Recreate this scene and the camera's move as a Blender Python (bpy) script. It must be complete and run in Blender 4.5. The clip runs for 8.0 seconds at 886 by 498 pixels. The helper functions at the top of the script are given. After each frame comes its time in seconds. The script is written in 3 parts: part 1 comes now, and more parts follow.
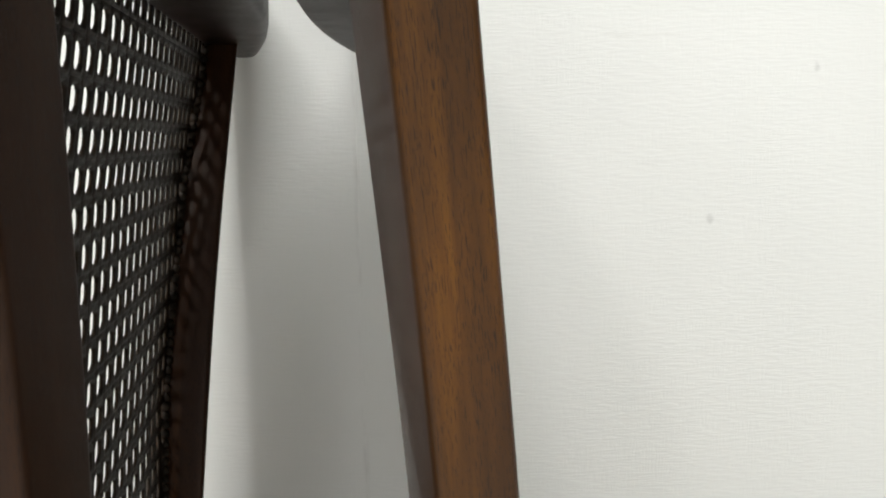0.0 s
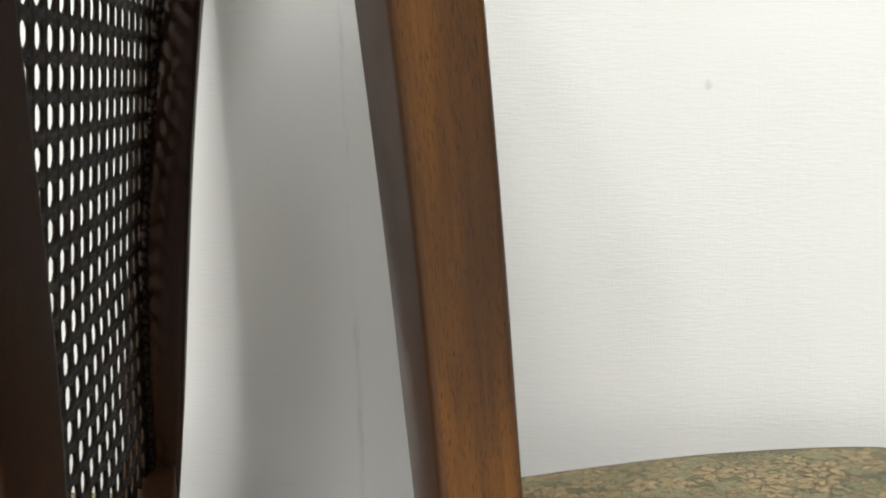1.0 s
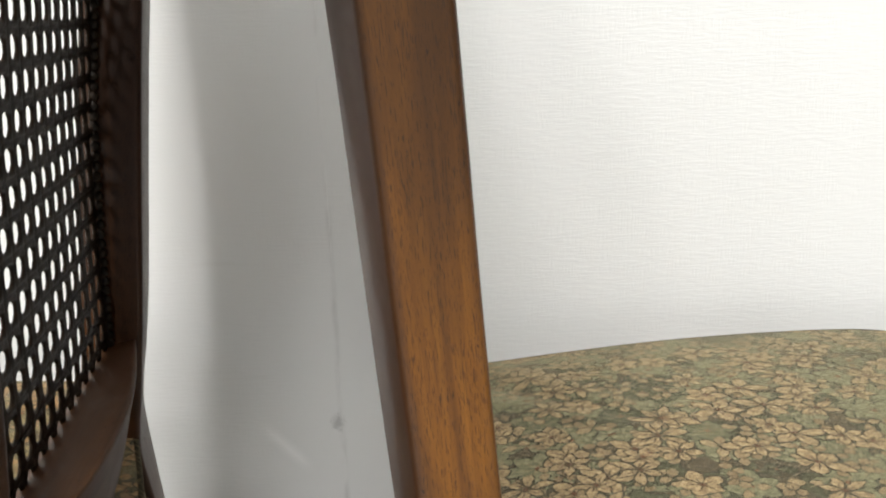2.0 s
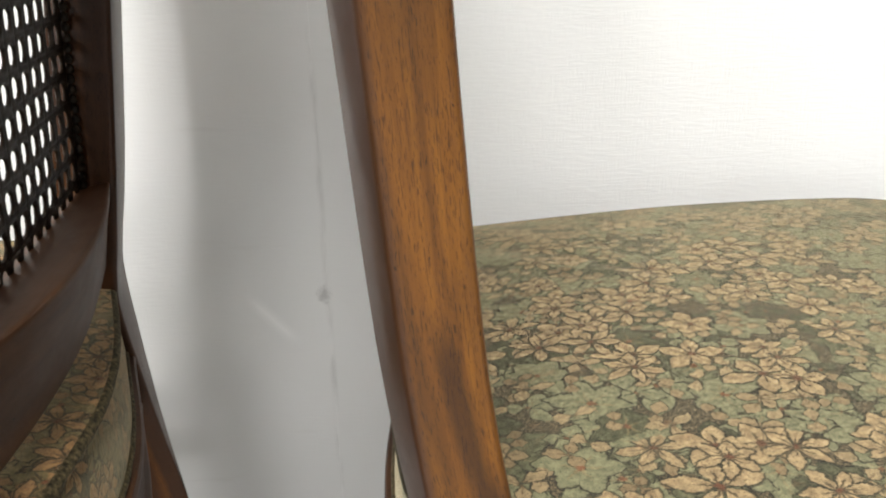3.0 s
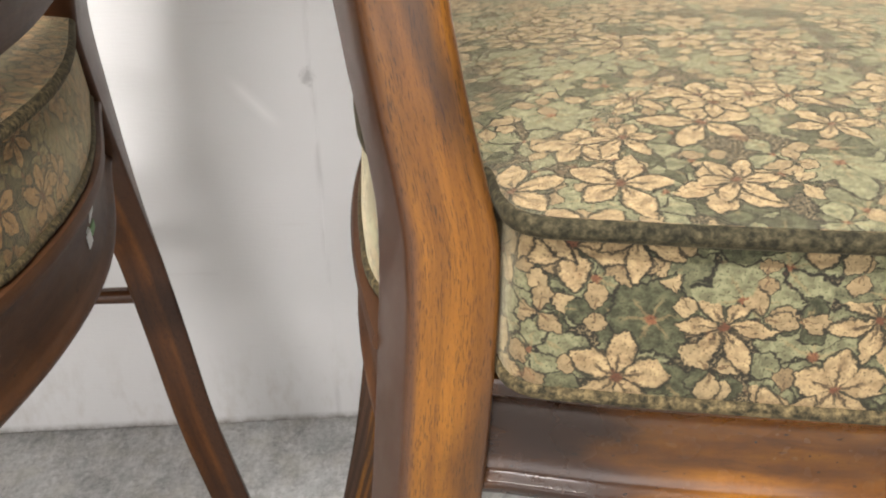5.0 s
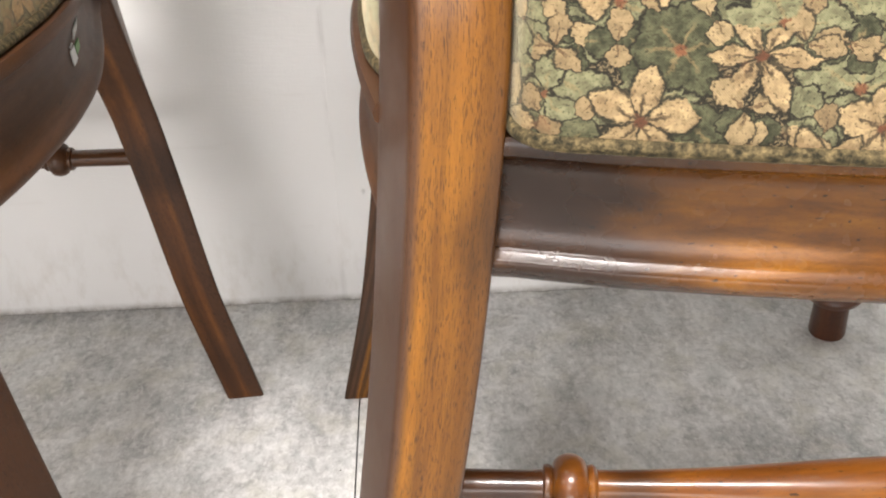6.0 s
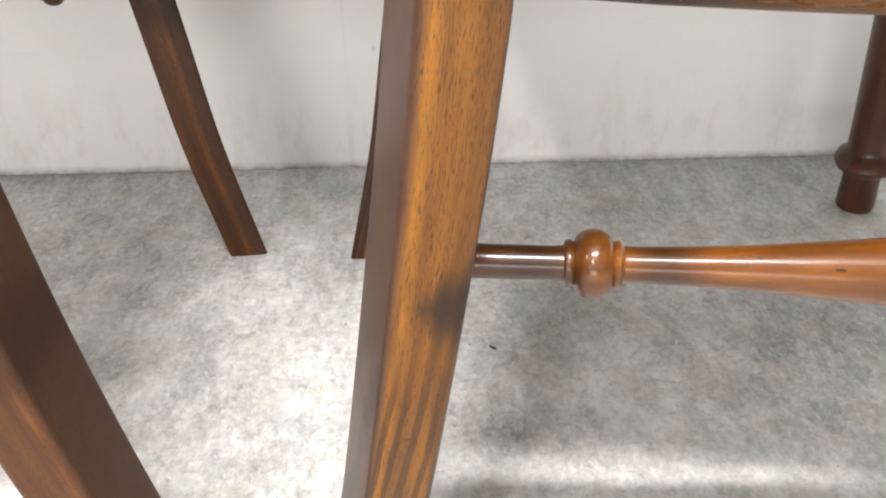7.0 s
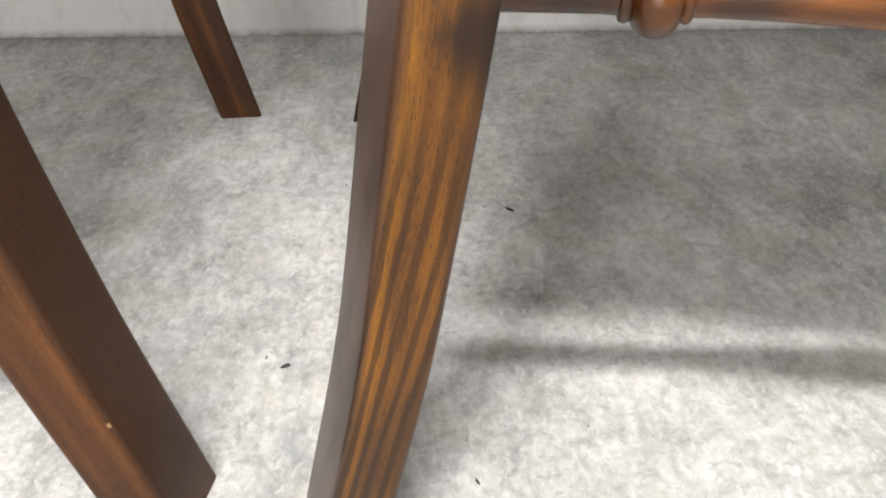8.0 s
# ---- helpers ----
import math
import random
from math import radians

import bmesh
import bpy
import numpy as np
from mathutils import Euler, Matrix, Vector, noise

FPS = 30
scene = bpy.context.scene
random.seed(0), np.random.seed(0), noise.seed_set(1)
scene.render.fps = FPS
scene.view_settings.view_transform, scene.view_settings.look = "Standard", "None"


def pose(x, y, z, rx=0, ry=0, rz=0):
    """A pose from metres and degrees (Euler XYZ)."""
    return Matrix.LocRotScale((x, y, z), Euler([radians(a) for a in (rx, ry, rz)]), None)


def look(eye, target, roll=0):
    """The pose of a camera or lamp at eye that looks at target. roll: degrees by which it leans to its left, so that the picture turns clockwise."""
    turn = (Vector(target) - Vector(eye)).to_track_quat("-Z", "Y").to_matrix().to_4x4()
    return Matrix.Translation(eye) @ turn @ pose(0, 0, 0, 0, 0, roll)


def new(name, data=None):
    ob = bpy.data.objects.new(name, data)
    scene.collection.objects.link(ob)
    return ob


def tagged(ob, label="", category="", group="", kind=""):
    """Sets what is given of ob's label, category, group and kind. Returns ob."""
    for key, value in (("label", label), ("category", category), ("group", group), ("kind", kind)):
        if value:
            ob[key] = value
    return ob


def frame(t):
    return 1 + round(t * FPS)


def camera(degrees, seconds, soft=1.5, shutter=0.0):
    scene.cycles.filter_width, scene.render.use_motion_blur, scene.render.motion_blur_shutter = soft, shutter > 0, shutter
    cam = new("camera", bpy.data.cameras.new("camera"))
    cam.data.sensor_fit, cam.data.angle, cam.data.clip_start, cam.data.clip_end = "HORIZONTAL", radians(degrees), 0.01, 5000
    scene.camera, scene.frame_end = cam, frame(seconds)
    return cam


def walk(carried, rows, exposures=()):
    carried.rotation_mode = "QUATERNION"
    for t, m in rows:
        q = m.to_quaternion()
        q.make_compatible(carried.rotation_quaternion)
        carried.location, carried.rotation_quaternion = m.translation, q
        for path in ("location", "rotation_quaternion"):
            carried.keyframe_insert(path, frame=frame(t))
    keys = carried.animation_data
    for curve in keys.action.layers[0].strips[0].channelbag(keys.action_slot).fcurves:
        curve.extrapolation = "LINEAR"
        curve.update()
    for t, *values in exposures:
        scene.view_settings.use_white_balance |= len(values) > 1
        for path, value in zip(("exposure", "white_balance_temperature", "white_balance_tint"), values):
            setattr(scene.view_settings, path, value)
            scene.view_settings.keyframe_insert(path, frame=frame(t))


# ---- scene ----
cam = camera(51.5, 8.0, 2.0)
PATH = [
    (0, (0.035, 0.006, 0.809), (0.111, 1.989, 0.565), -1.2),
    (0.5, (0.038, 0.012, 0.776), (0.118, 1.987, 0.472), -1.4),
    (1, (0.039, 0.019, 0.748), (0.12, 1.982, 0.375), -1.6),
    (1.2, (0.043, 0.017, 0.737), (0.116, 1.977, 0.346), -1.8),
    (2.3, (0.049, 0.038, 0.691), (0.159, 1.954, 0.127), -2.0),
    (2.5, (0.05, 0.037, 0.682), (0.159, 1.944, 0.089), -2.0),
    (3, (0.053, 0.037, 0.655), (0.16, 1.917, -0.02), -1.5),
    (3.5, (0.054, 0.035, 0.63), (0.16, 1.888, -0.115), -0.9),
    (4, (0.058, 0.034, 0.606), (0.162, 1.865, -0.19), -0.7),
    (4.2, (0.06, 0.034, 0.596), (0.158, 1.861, -0.211), -1.0),
    (5.3, (0.069, 0.024, 0.539), (0.137, 1.797, -0.385), -1.4),
    (5.5, (0.069, 0.023, 0.525), (0.13, 1.782, -0.425), -1.7),
    (6, (0.067, 0.024, 0.498), (0.123, 1.749, -0.512), -1.6),
    (6.5, (0.066, 0.022, 0.463), (0.111, 1.711, -0.606), -1.1),
    (7, (0.064, 0.018, 0.427), (0.094, 1.669, -0.702), -0.9),
    (7.5, (0.065, 0.025, 0.383), (0.086, 1.64, -0.797), -1.3),
    (8, (0.059, 0.036, 0.339), (0.077, 1.621, -0.881), -0.4),
]
walk(cam, [(t, look(eye, target, roll)) for t, eye, target, roll in PATH],
     [(0.0, -0.72, 6550, 7), (1.0, -0.59, 6550, 8), (2.5, -0.30, 6500, 10), (4.0, -0.02, 6550, 11), (5.5, 0.36, 6700, 15), (6.5, 0.52, 6800, 15),
      (7.2, 0.40, 6650, 14), (8.0, -0.02, 6650, 13)])

# ---- light: ceiling tubes of the shop floor, behind and above the camera, and added fill ----
world = bpy.data.worlds.new("world")
world.use_nodes = True
scene.world = world
world.node_tree.nodes["Background"].inputs[0].default_value = (0.95, 0.98, 1.0, 1)
world.node_tree.nodes["Background"].inputs[1].default_value = 0.05


def overhead_lamp(name, x, y, z, length, width, power, turn=0.0, colour=(1.0, 0.985, 0.955)):
    data = bpy.data.lights.new(name, "AREA")
    data.shape, data.size, data.size_y, data.energy, data.color = "RECTANGLE", length, width, power, colour
    ob = new(name, data)
    ob.matrix_world = pose(x, y, z, 0, 0, turn)
    return ob


# the side tube and both far tubes are unseen, added as fill
for lamp_x, lamp_y, length, width, power in ((-0.05, -0.75, 1.0, 0.10, 112), (-2.7, -0.75, 1.2, 0.10, 22), (-0.92, -2.35, 0.20, 0.60, 48),
                                             (-3.6, -6.0, 1.2, 0.3, 90), (3.4, -6.0, 1.2, 0.3, 50)):
    overhead_lamp("overhead_lamp", lamp_x, lamp_y, 2.62, length, width, power)
# broad fill lamp in an assumed, unseen glazed shop front far behind the camera
FILL_OPENING = (-5.2, 1.2, 0.08, 2.25)
south_fill = bpy.data.lights.new("south_opening_fill", "AREA")
south_fill.shape, south_fill.size, south_fill.size_y, south_fill.energy, south_fill.color = "RECTANGLE", FILL_OPENING[1] - FILL_OPENING[0], FILL_OPENING[3] - FILL_OPENING[2], 310, (1.0, 0.985, 0.97)
new("south_opening_fill", south_fill).matrix_world = pose((FILL_OPENING[0] + FILL_OPENING[1]) / 2, -10.05, (FILL_OPENING[2] + FILL_OPENING[3]) / 2, 90)


# ---- materials ----
class Nodes:
    """Short hand for a node tree."""

    def __init__(self, name):
        self.mat = bpy.data.materials.new(name)
        self.mat.use_nodes = True
        self.t = self.mat.node_tree
        self.bsdf = self.t.nodes["Principled BSDF"]

    def link(self, a, b):
        self.t.links.new(a, b)

    def put(self, sock, v):
        if hasattr(v, "is_linked"):
            self.link(v, sock)
        elif isinstance(v, (tuple, list)) and len(v) == 3 and sock.type == "RGBA":
            sock.default_value = (*v, 1)
        else:
            sock.default_value = v

    def math(self, op, a, b=0.0, c=0.0, clamp=False):
        n = self.t.nodes.new("ShaderNodeMath")
        n.operation, n.use_clamp = op, clamp
        for i, v in enumerate((a, b, c)):
            self.put(n.inputs[i], v)
        return n.outputs[0]

    def vmath(self, op, a, b=(0, 0, 0), scale=None):
        n = self.t.nodes.new("ShaderNodeVectorMath")
        n.operation = op
        self.put(n.inputs[0], a)
        self.put(n.inputs[1], b)
        if scale is not None:
            self.put(n.inputs[3], scale)
        return n.outputs["Value"] if op in ("LENGTH", "DISTANCE", "DOT_PRODUCT") else n.outputs[0]

    def coords(self, which="Object"):
        return self.t.nodes.new("ShaderNodeTexCoord").outputs[which]

    def stretch(self, vec, scale, shift=(0, 0, 0)):
        n = self.t.nodes.new("ShaderNodeMapping")
        self.put(n.inputs[0], vec)
        n.inputs["Scale"].default_value = scale
        self.put(n.inputs["Location"], shift)
        return n.outputs[0]

    def noise(self, vec, scale, detail=3.0, rough=0.55, distort=0.0, colour=False):
        n = self.t.nodes.new("ShaderNodeTexNoise")
        self.put(n.inputs["Vector"], vec)
        n.inputs["Scale"].default_value, n.inputs["Detail"].default_value = scale, detail
        n.inputs["Roughness"].default_value, n.inputs["Distortion"].default_value = rough, distort
        return n.outputs[1 if colour else 0]

    def voronoi(self, vec, scale, feature="F1", random=1.0):
        n = self.t.nodes.new("ShaderNodeTexVoronoi")
        n.feature, n.voronoi_dimensions = feature, "2D"
        self.put(n.inputs["Vector"], vec)
        n.inputs["Scale"].default_value, n.inputs["Randomness"].default_value = scale, random
        return n

    def ramp(self, fac, stops, smooth=False):
        n = self.t.nodes.new("ShaderNodeValToRGB")
        self.put(n.inputs[0], fac)
        e = n.color_ramp.elements
        while len(e) < len(stops):
            e.new(0.5)
        for s, (p, c) in zip(e, stops):
            s.position = p
            s.color = (c, c, c, 1) if isinstance(c, (int, float)) else (*c, 1)
        if smooth:
            n.color_ramp.interpolation = "EASE"
        return n.outputs[0]

    def mix(self, fac, a, b, mode="MIX"):
        n = self.t.nodes.new("ShaderNodeMix")
        n.data_type, n.blend_type = "RGBA", mode
        self.put(n.inputs[0], fac)
        self.put(n.inputs[6], a)
        self.put(n.inputs[7], b)
        return n.outputs[2]

    def split(self, vec):
        n = self.t.nodes.new("ShaderNodeSeparateXYZ")
        self.put(n.inputs[0], vec)
        return n.outputs

    def bump(self, height, strength, distance, normal=None):
        n = self.t.nodes.new("ShaderNodeBump")
        self.put(n.inputs["Height"], height)
        n.inputs["Strength"].default_value, n.inputs["Distance"].default_value = strength, distance
        if normal is not None:
            self.link(normal, n.inputs["Normal"])
        return n.outputs[0]

    def surface(self, colour, rough, normal=None, coat=0.0, coat_rough=0.1, spec=0.5):
        self.put(self.bsdf.inputs["Base Color"], colour)
        self.put(self.bsdf.inputs["Roughness"], rough)
        self.bsdf.inputs["Coat Weight"].default_value = coat
        self.bsdf.inputs["Coat Roughness"].default_value = coat_rough
        self.bsdf.inputs["Specular IOR Level"].default_value = spec
        if normal is not None:
            self.link(normal, self.bsdf.inputs["Normal"])
        return self.mat


def wood(name, axis, dark, mid, light, gloss=0.3, burnt_shaded=(), coat=0.2, figure=None, spec=0.3, follow=False, pored=0.72, smoke=0.62, smear=None):
    """Stained and lacquered beech: long grain along one axis, short dark pores, bold figure low down."""
    k = Nodes(name)
    o = k.coords()
    if follow:
        grain = k.t.nodes.new("ShaderNodeAttribute")
        grain.attribute_name = "grain"
        o = grain.outputs["Vector"]
    info = k.t.nodes.new("ShaderNodeObjectInfo").outputs["Random"]
    shift = k.vmath("SCALE", (3.1, 1.7, 2.3), scale=info)

    def drawn(ratio):
        return k.stretch(o, [ratio if i == axis else 1.0 for i in range(3)], shift)

    bands = k.noise(drawn(0.035), 150, 4, 0.6, 0.4)
    body = k.ramp(bands, [(0.12, dark), (0.46, mid), (0.86, light)])
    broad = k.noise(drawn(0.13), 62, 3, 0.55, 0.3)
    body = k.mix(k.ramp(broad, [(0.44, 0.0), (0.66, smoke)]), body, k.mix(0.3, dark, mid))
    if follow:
        # darker over the post's rear face and towards its front edge
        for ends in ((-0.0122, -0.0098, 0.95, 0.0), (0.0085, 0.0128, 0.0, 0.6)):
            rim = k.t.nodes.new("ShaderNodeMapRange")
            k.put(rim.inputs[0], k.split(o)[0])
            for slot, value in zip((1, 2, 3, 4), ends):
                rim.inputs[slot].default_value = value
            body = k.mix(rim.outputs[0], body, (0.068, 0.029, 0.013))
        worn = k.ramp(k.math("ABSOLUTE", k.math("ADD", k.split(o)[0], 0.0088)), [(0.0006, 1.0), (0.0018, 0.0)], True)
        worn = k.math("MULTIPLY", worn, k.ramp(k.split(o)[2], [(0.40, 0.6), (0.52, 0.0)]))
        body = k.mix(k.math("MULTIPLY", worn, k.ramp(k.noise(drawn(0.15), 160, 3, 0.6), [(0.35, 0.3), (0.6, 1.0)])), body, tuple(min(1.0, v * 1.35) for v in light))
    if figure is not None:
        low, high = figure
        where = k.math("DIVIDE", k.math("SUBTRACT", k.split(o)[axis], low), high - low)
        skewed = k.vmath("ADD", o, k.vmath("SCALE", (1.0, 0.3, 0.0), scale=k.math("MULTIPLY", k.split(o)[axis], -0.055)))
        sway = k.noise(drawn(0.12), 55, 2, 0.5)
        phase = k.math("ADD", k.math("MULTIPLY", k.split(skewed)[0], 1080.0), k.math("MULTIPLY", sway, 9.0))
        stripes = k.ramp(k.math("ADD", k.math("MULTIPLY", k.math("SINE", phase), 0.5), k.math("MULTIPLY", k.math("SUBTRACT", k.noise(drawn(0.1), 240, 3, 0.6), 0.25), 1.3)), [(0.12, 0.0), (0.66, 0.9)], True)
        amount = k.math("MULTIPLY", stripes, k.ramp(where, [(0.0, 0.85), (0.6, 0.72), (1.0, 0.0)], True))
        body = k.mix(amount, body, tuple(v * 0.75 for v in dark))
    # burn marks, and the shade on the second chair's upper stile as colour
    for place, reach, amount, *near in burnt_shaded:
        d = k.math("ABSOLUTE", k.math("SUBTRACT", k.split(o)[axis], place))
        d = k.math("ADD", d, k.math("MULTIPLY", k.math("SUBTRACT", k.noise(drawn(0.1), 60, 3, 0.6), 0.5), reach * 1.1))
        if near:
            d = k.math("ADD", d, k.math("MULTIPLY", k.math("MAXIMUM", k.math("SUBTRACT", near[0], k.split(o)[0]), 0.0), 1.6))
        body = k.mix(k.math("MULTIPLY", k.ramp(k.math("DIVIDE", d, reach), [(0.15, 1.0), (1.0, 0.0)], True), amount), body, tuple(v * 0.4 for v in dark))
    if smear is not None:
        height, reach, across, slope, wide, amount = smear
        up = k.math("SUBTRACT", k.split(o)[axis], height)
        d = k.math("ABSOLUTE", k.math("SUBTRACT", k.split(o)[0], k.math("ADD", k.math("MULTIPLY", up, slope), across)))
        d = k.math("ADD", k.math("DIVIDE", d, wide), k.math("MULTIPLY", k.math("SUBTRACT", k.noise(drawn(0.12), 170, 3, 0.6), 0.5), 0.9))
        along = k.ramp(k.math("DIVIDE", k.math("ABSOLUTE", up), reach), [(0.45, 1.0), (1.0, 0.0)], True)
        body = k.mix(k.math("MULTIPLY", k.math("MULTIPLY", k.ramp(d, [(0.2, 1.0), (1.0, 0.0)], True), along), amount), body, tuple(v * 0.55 for v in dark))
    fine = k.noise(drawn(0.03), 1100, 2, 0.6)
    body = k.mix(k.math("MULTIPLY", k.ramp(fine, [(0.36, 1.0), (0.56, 0.0)]), 0.15), body, dark)
    pores = k.noise(drawn(0.07), 4000, 0, 0.3)
    clumps = k.ramp(k.noise(drawn(0.3), 160, 2, 0.5), [(0.36, 0.0), (0.64, 0.09)])
    pmask = k.ramp(k.math("ADD", pores, clumps), [(0.705, 0.0), (0.755, 1.0)])
    small = k.ramp(k.noise(drawn(0.14), 5200, 0, 0.3), [(0.70, 0.0), (0.76, 0.6)])
    knots = k.ramp(k.noise(drawn(0.4), 900, 0, 0.3), [(0.83, 0.0), (0.87, 0.8)])
    body = k.mix(knots, body, (0.014, 0.006, 0.003))
    pmask = k.math("MAXIMUM", pmask, small)
    if pored < 0.5:
        ding = k.ramp(k.noise(drawn(0.5), 700, 0, 0.4), [(0.80, 0.0), (0.82, 0.85)])
        body = k.mix(ding, body, (0.010, 0.005, 0.003))
    body = k.mix(k.math("MULTIPLY", pmask, pored), body, (0.012, 0.005, 0.003))
    wear = k.noise(k.stretch(o, (1, 1, 1), shift), 60, 3, 0.6)
    rough = k.math("ADD", k.math("MULTIPLY", wear, 0.16), gloss - 0.05)
    h = k.math("SUBTRACT", k.math("MULTIPLY", fine, 0.3), pmask)
    wob = k.bump(wear, 0.06, 0.0015)
    return k.surface(body, rough, k.bump(h, 0.25, 0.0003, wob), coat, 0.15, spec)


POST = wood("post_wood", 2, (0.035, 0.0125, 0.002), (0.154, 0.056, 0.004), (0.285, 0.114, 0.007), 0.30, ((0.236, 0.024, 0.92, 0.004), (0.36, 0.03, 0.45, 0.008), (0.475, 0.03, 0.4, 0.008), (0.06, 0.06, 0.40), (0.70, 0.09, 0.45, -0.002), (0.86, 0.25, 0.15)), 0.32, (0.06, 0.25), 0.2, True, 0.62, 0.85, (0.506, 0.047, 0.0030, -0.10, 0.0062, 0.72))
# darker copy holding the second chair's shade, deepest on its upper stiles
POST_SHADED = wood("shaded_post_wood", 2, (0.026, 0.009, 0.004), (0.088, 0.031, 0.008), (0.150, 0.056, 0.013), 0.36, ((0.215, 0.03, 0.5), (0.03, 0.04, 0.3), (0.71, 0.24, 0.6)), 0.1, None, 0.22, True)
RAIL_Y = wood("rail_wood_across", 1, (0.026, 0.011, 0.005), (0.075, 0.031, 0.012), (0.135, 0.058, 0.022), 0.46, (), 0.03, None, 0.3, False, 0.3, 0.4)
RAIL_X = wood("rail_wood_along", 0, (0.030, 0.010, 0.003), (0.140, 0.049, 0.004), (0.300, 0.116, 0.008), 0.24, ((0.110, 0.060, 0.95), (0.40, 0.05, 0.8)), 0.24, None, 0.24, False, 0.22)
TURNED = wood("turned_wood", 0, (0.036, 0.011, 0.003), (0.140, 0.043, 0.005), (0.27, 0.098, 0.008), 0.28, ((0.098, 0.040, 0.93), (0.145, 0.018, 0.75), (0.30, 0.05, 0.5)), 0.4, None, 0.3, False, 0.2)
# stretcher wood again, darkened by the second chair's shade
TURNED_SHADED = wood("shaded_turned_wood", 0, (0.03, 0.011, 0.005), (0.072, 0.028, 0.010), (0.12, 0.048, 0.016), 0.3, (), 0.15)
# rail brown taken down to near black: the crest's shade in its colour
CREST_SHADED = wood("shaded_crest_wood", 1, (0.010, 0.005, 0.004), (0.024, 0.010, 0.006), (0.045, 0.017, 0.008), 0.36, (), 0.0, None, 0.16)
LEG_DARK = wood("turned_leg_wood", 2, (0.03, 0.011, 0.007), (0.07, 0.024, 0.011), (0.12, 0.042, 0.015), 0.3)
CHIP = wood("bare_wood", 2, (0.30, 0.16, 0.07), (0.42, 0.25, 0.12), (0.55, 0.36, 0.2), 0.6, (), 0.0)


def cane_material():
    k = Nodes("cane")
    o = k.coords()
    n = k.noise(k.stretch(o, (1, 1, 1)), 240, 2, 0.6)
    c = k.ramp(n, [(0.3, (0.009, 0.006, 0.004)), (0.7, (0.032, 0.018, 0.009))])
    return k.surface(c, 0.45, k.bump(n, 0.4, 0.0006), spec=0.25)


CANE = cane_material()


def fabric_material(name, shade_tint):
    """Printed cotton upholstery: cream flowers and green leaves on a dark speckled ground."""
    k = Nodes(name)
    uv = k.coords("UV")
    wob = k.noise(uv, 130, 2, 0.5, 0, True)
    p = k.vmath("ADD", uv, k.vmath("SCALE", k.vmath("SUBTRACT", wob, (0.5, 0.5, 0.5)), scale=0.0040))
    rag = k.noise(uv, 620, 2, 0.6, 0, True)
    p = k.vmath("ADD", p, k.vmath("SCALE", k.vmath("SUBTRACT", rag, (0.5, 0.5, 0.5)), scale=0.0028))
    dark = (0.012, 0.011, 0.007)
    sp = k.noise(uv, 1050, 2, 0.65)
    soft = k.noise(uv, 300, 3, 0.6)

    def motif(scale, petals, length, width, keep, seed):
        """Masks of one flower or leaf in each cell: body, outline, vein, heart, and the cell's random colour."""
        q = k.vmath("ADD", p, (seed * 0.37, seed * 0.19, 0))
        v = k.voronoi(q, scale, "F1", 0.75)
        d = k.vmath("SUBTRACT", k.vmath("SCALE", q, scale=scale), k.vmath("SCALE", v.outputs["Position"], scale=scale))
        s = k.split(d)
        rnd = k.split(v.outputs["Color"])
        r = k.vmath("LENGTH", d)
        a = k.math("ADD", k.math("ARCTAN2", s[1], s[0]), k.math("MULTIPLY", rnd[0], 6.283))
        turn = 2 * math.pi / petals
        fold = k.math("MULTIPLY", k.math("SUBTRACT", k.math("FRACT", k.math("DIVIDE", k.math("ADD", a, 12.566), turn)), 0.5), turn)
        along, off = k.math("MULTIPLY", r, k.math("COSINE", fold)), k.math("ABSOLUTE", k.math("MULTIPLY", r, k.math("SINE", fold)))
        order = k.math("FLOOR", k.math("DIVIDE", k.math("ADD", a, 12.566), turn))
        own = k.math("FRACT", k.math("MULTIPLY", k.math("SINE", k.math("ADD", k.math("MULTIPLY", order, 12.9), k.math("MULTIPLY", rnd[2], 78.2))), 437.5))
        whole = k.math("MULTIPLY", k.math("ADD", k.math("MULTIPLY", rnd[1], length * 0.35), length * 0.75), k.math("ADD", k.math("MULTIPLY", own, 0.4), 0.72))
        t = k.math("DIVIDE", along, whole, 0.0, True)
        swell = k.math("SINE", k.math("MULTIPLY", k.math("POWER", t, 1.1), math.pi))
        gap = k.math("SUBTRACT", k.math("MULTIPLY", swell, width), off)
        there = k.math("GREATER_THAN", rnd[2], keep)
        body = k.math("MULTIPLY", k.ramp(gap, [(0.012, 0.0), (0.03, 1.0)]), there)
        halo = k.math("MULTIPLY", k.ramp(k.math("ADD", gap, 0.036), [(0.012, 0.0), (0.034, 1.0)]), k.math("MULTIPLY", there, k.math("LESS_THAN", along, k.math("MULTIPLY", whole, 1.02))))
        line = k.ramp(off, [(0.009, 1.0), (0.020, 0.0)])
        veins = k.math("MULTIPLY", k.math("MULTIPLY", line, k.ramp(k.math("ADD", t, k.math("MULTIPLY", own, 0.25)), [(0.50, 1.0), (0.68, 0.0)])), body)
        heart = k.math("MULTIPLY", k.ramp(r, [(0.035, 1.0), (0.06, 0.0)]), there)
        return body, halo, veins, heart, rnd

    ground = k.mix(k.ramp(sp, [(0.49, 0.0), (0.54, 1.0)]), dark, k.mix(soft, (0.07, 0.062, 0.030), (0.25, 0.18, 0.100)))
    base = ground
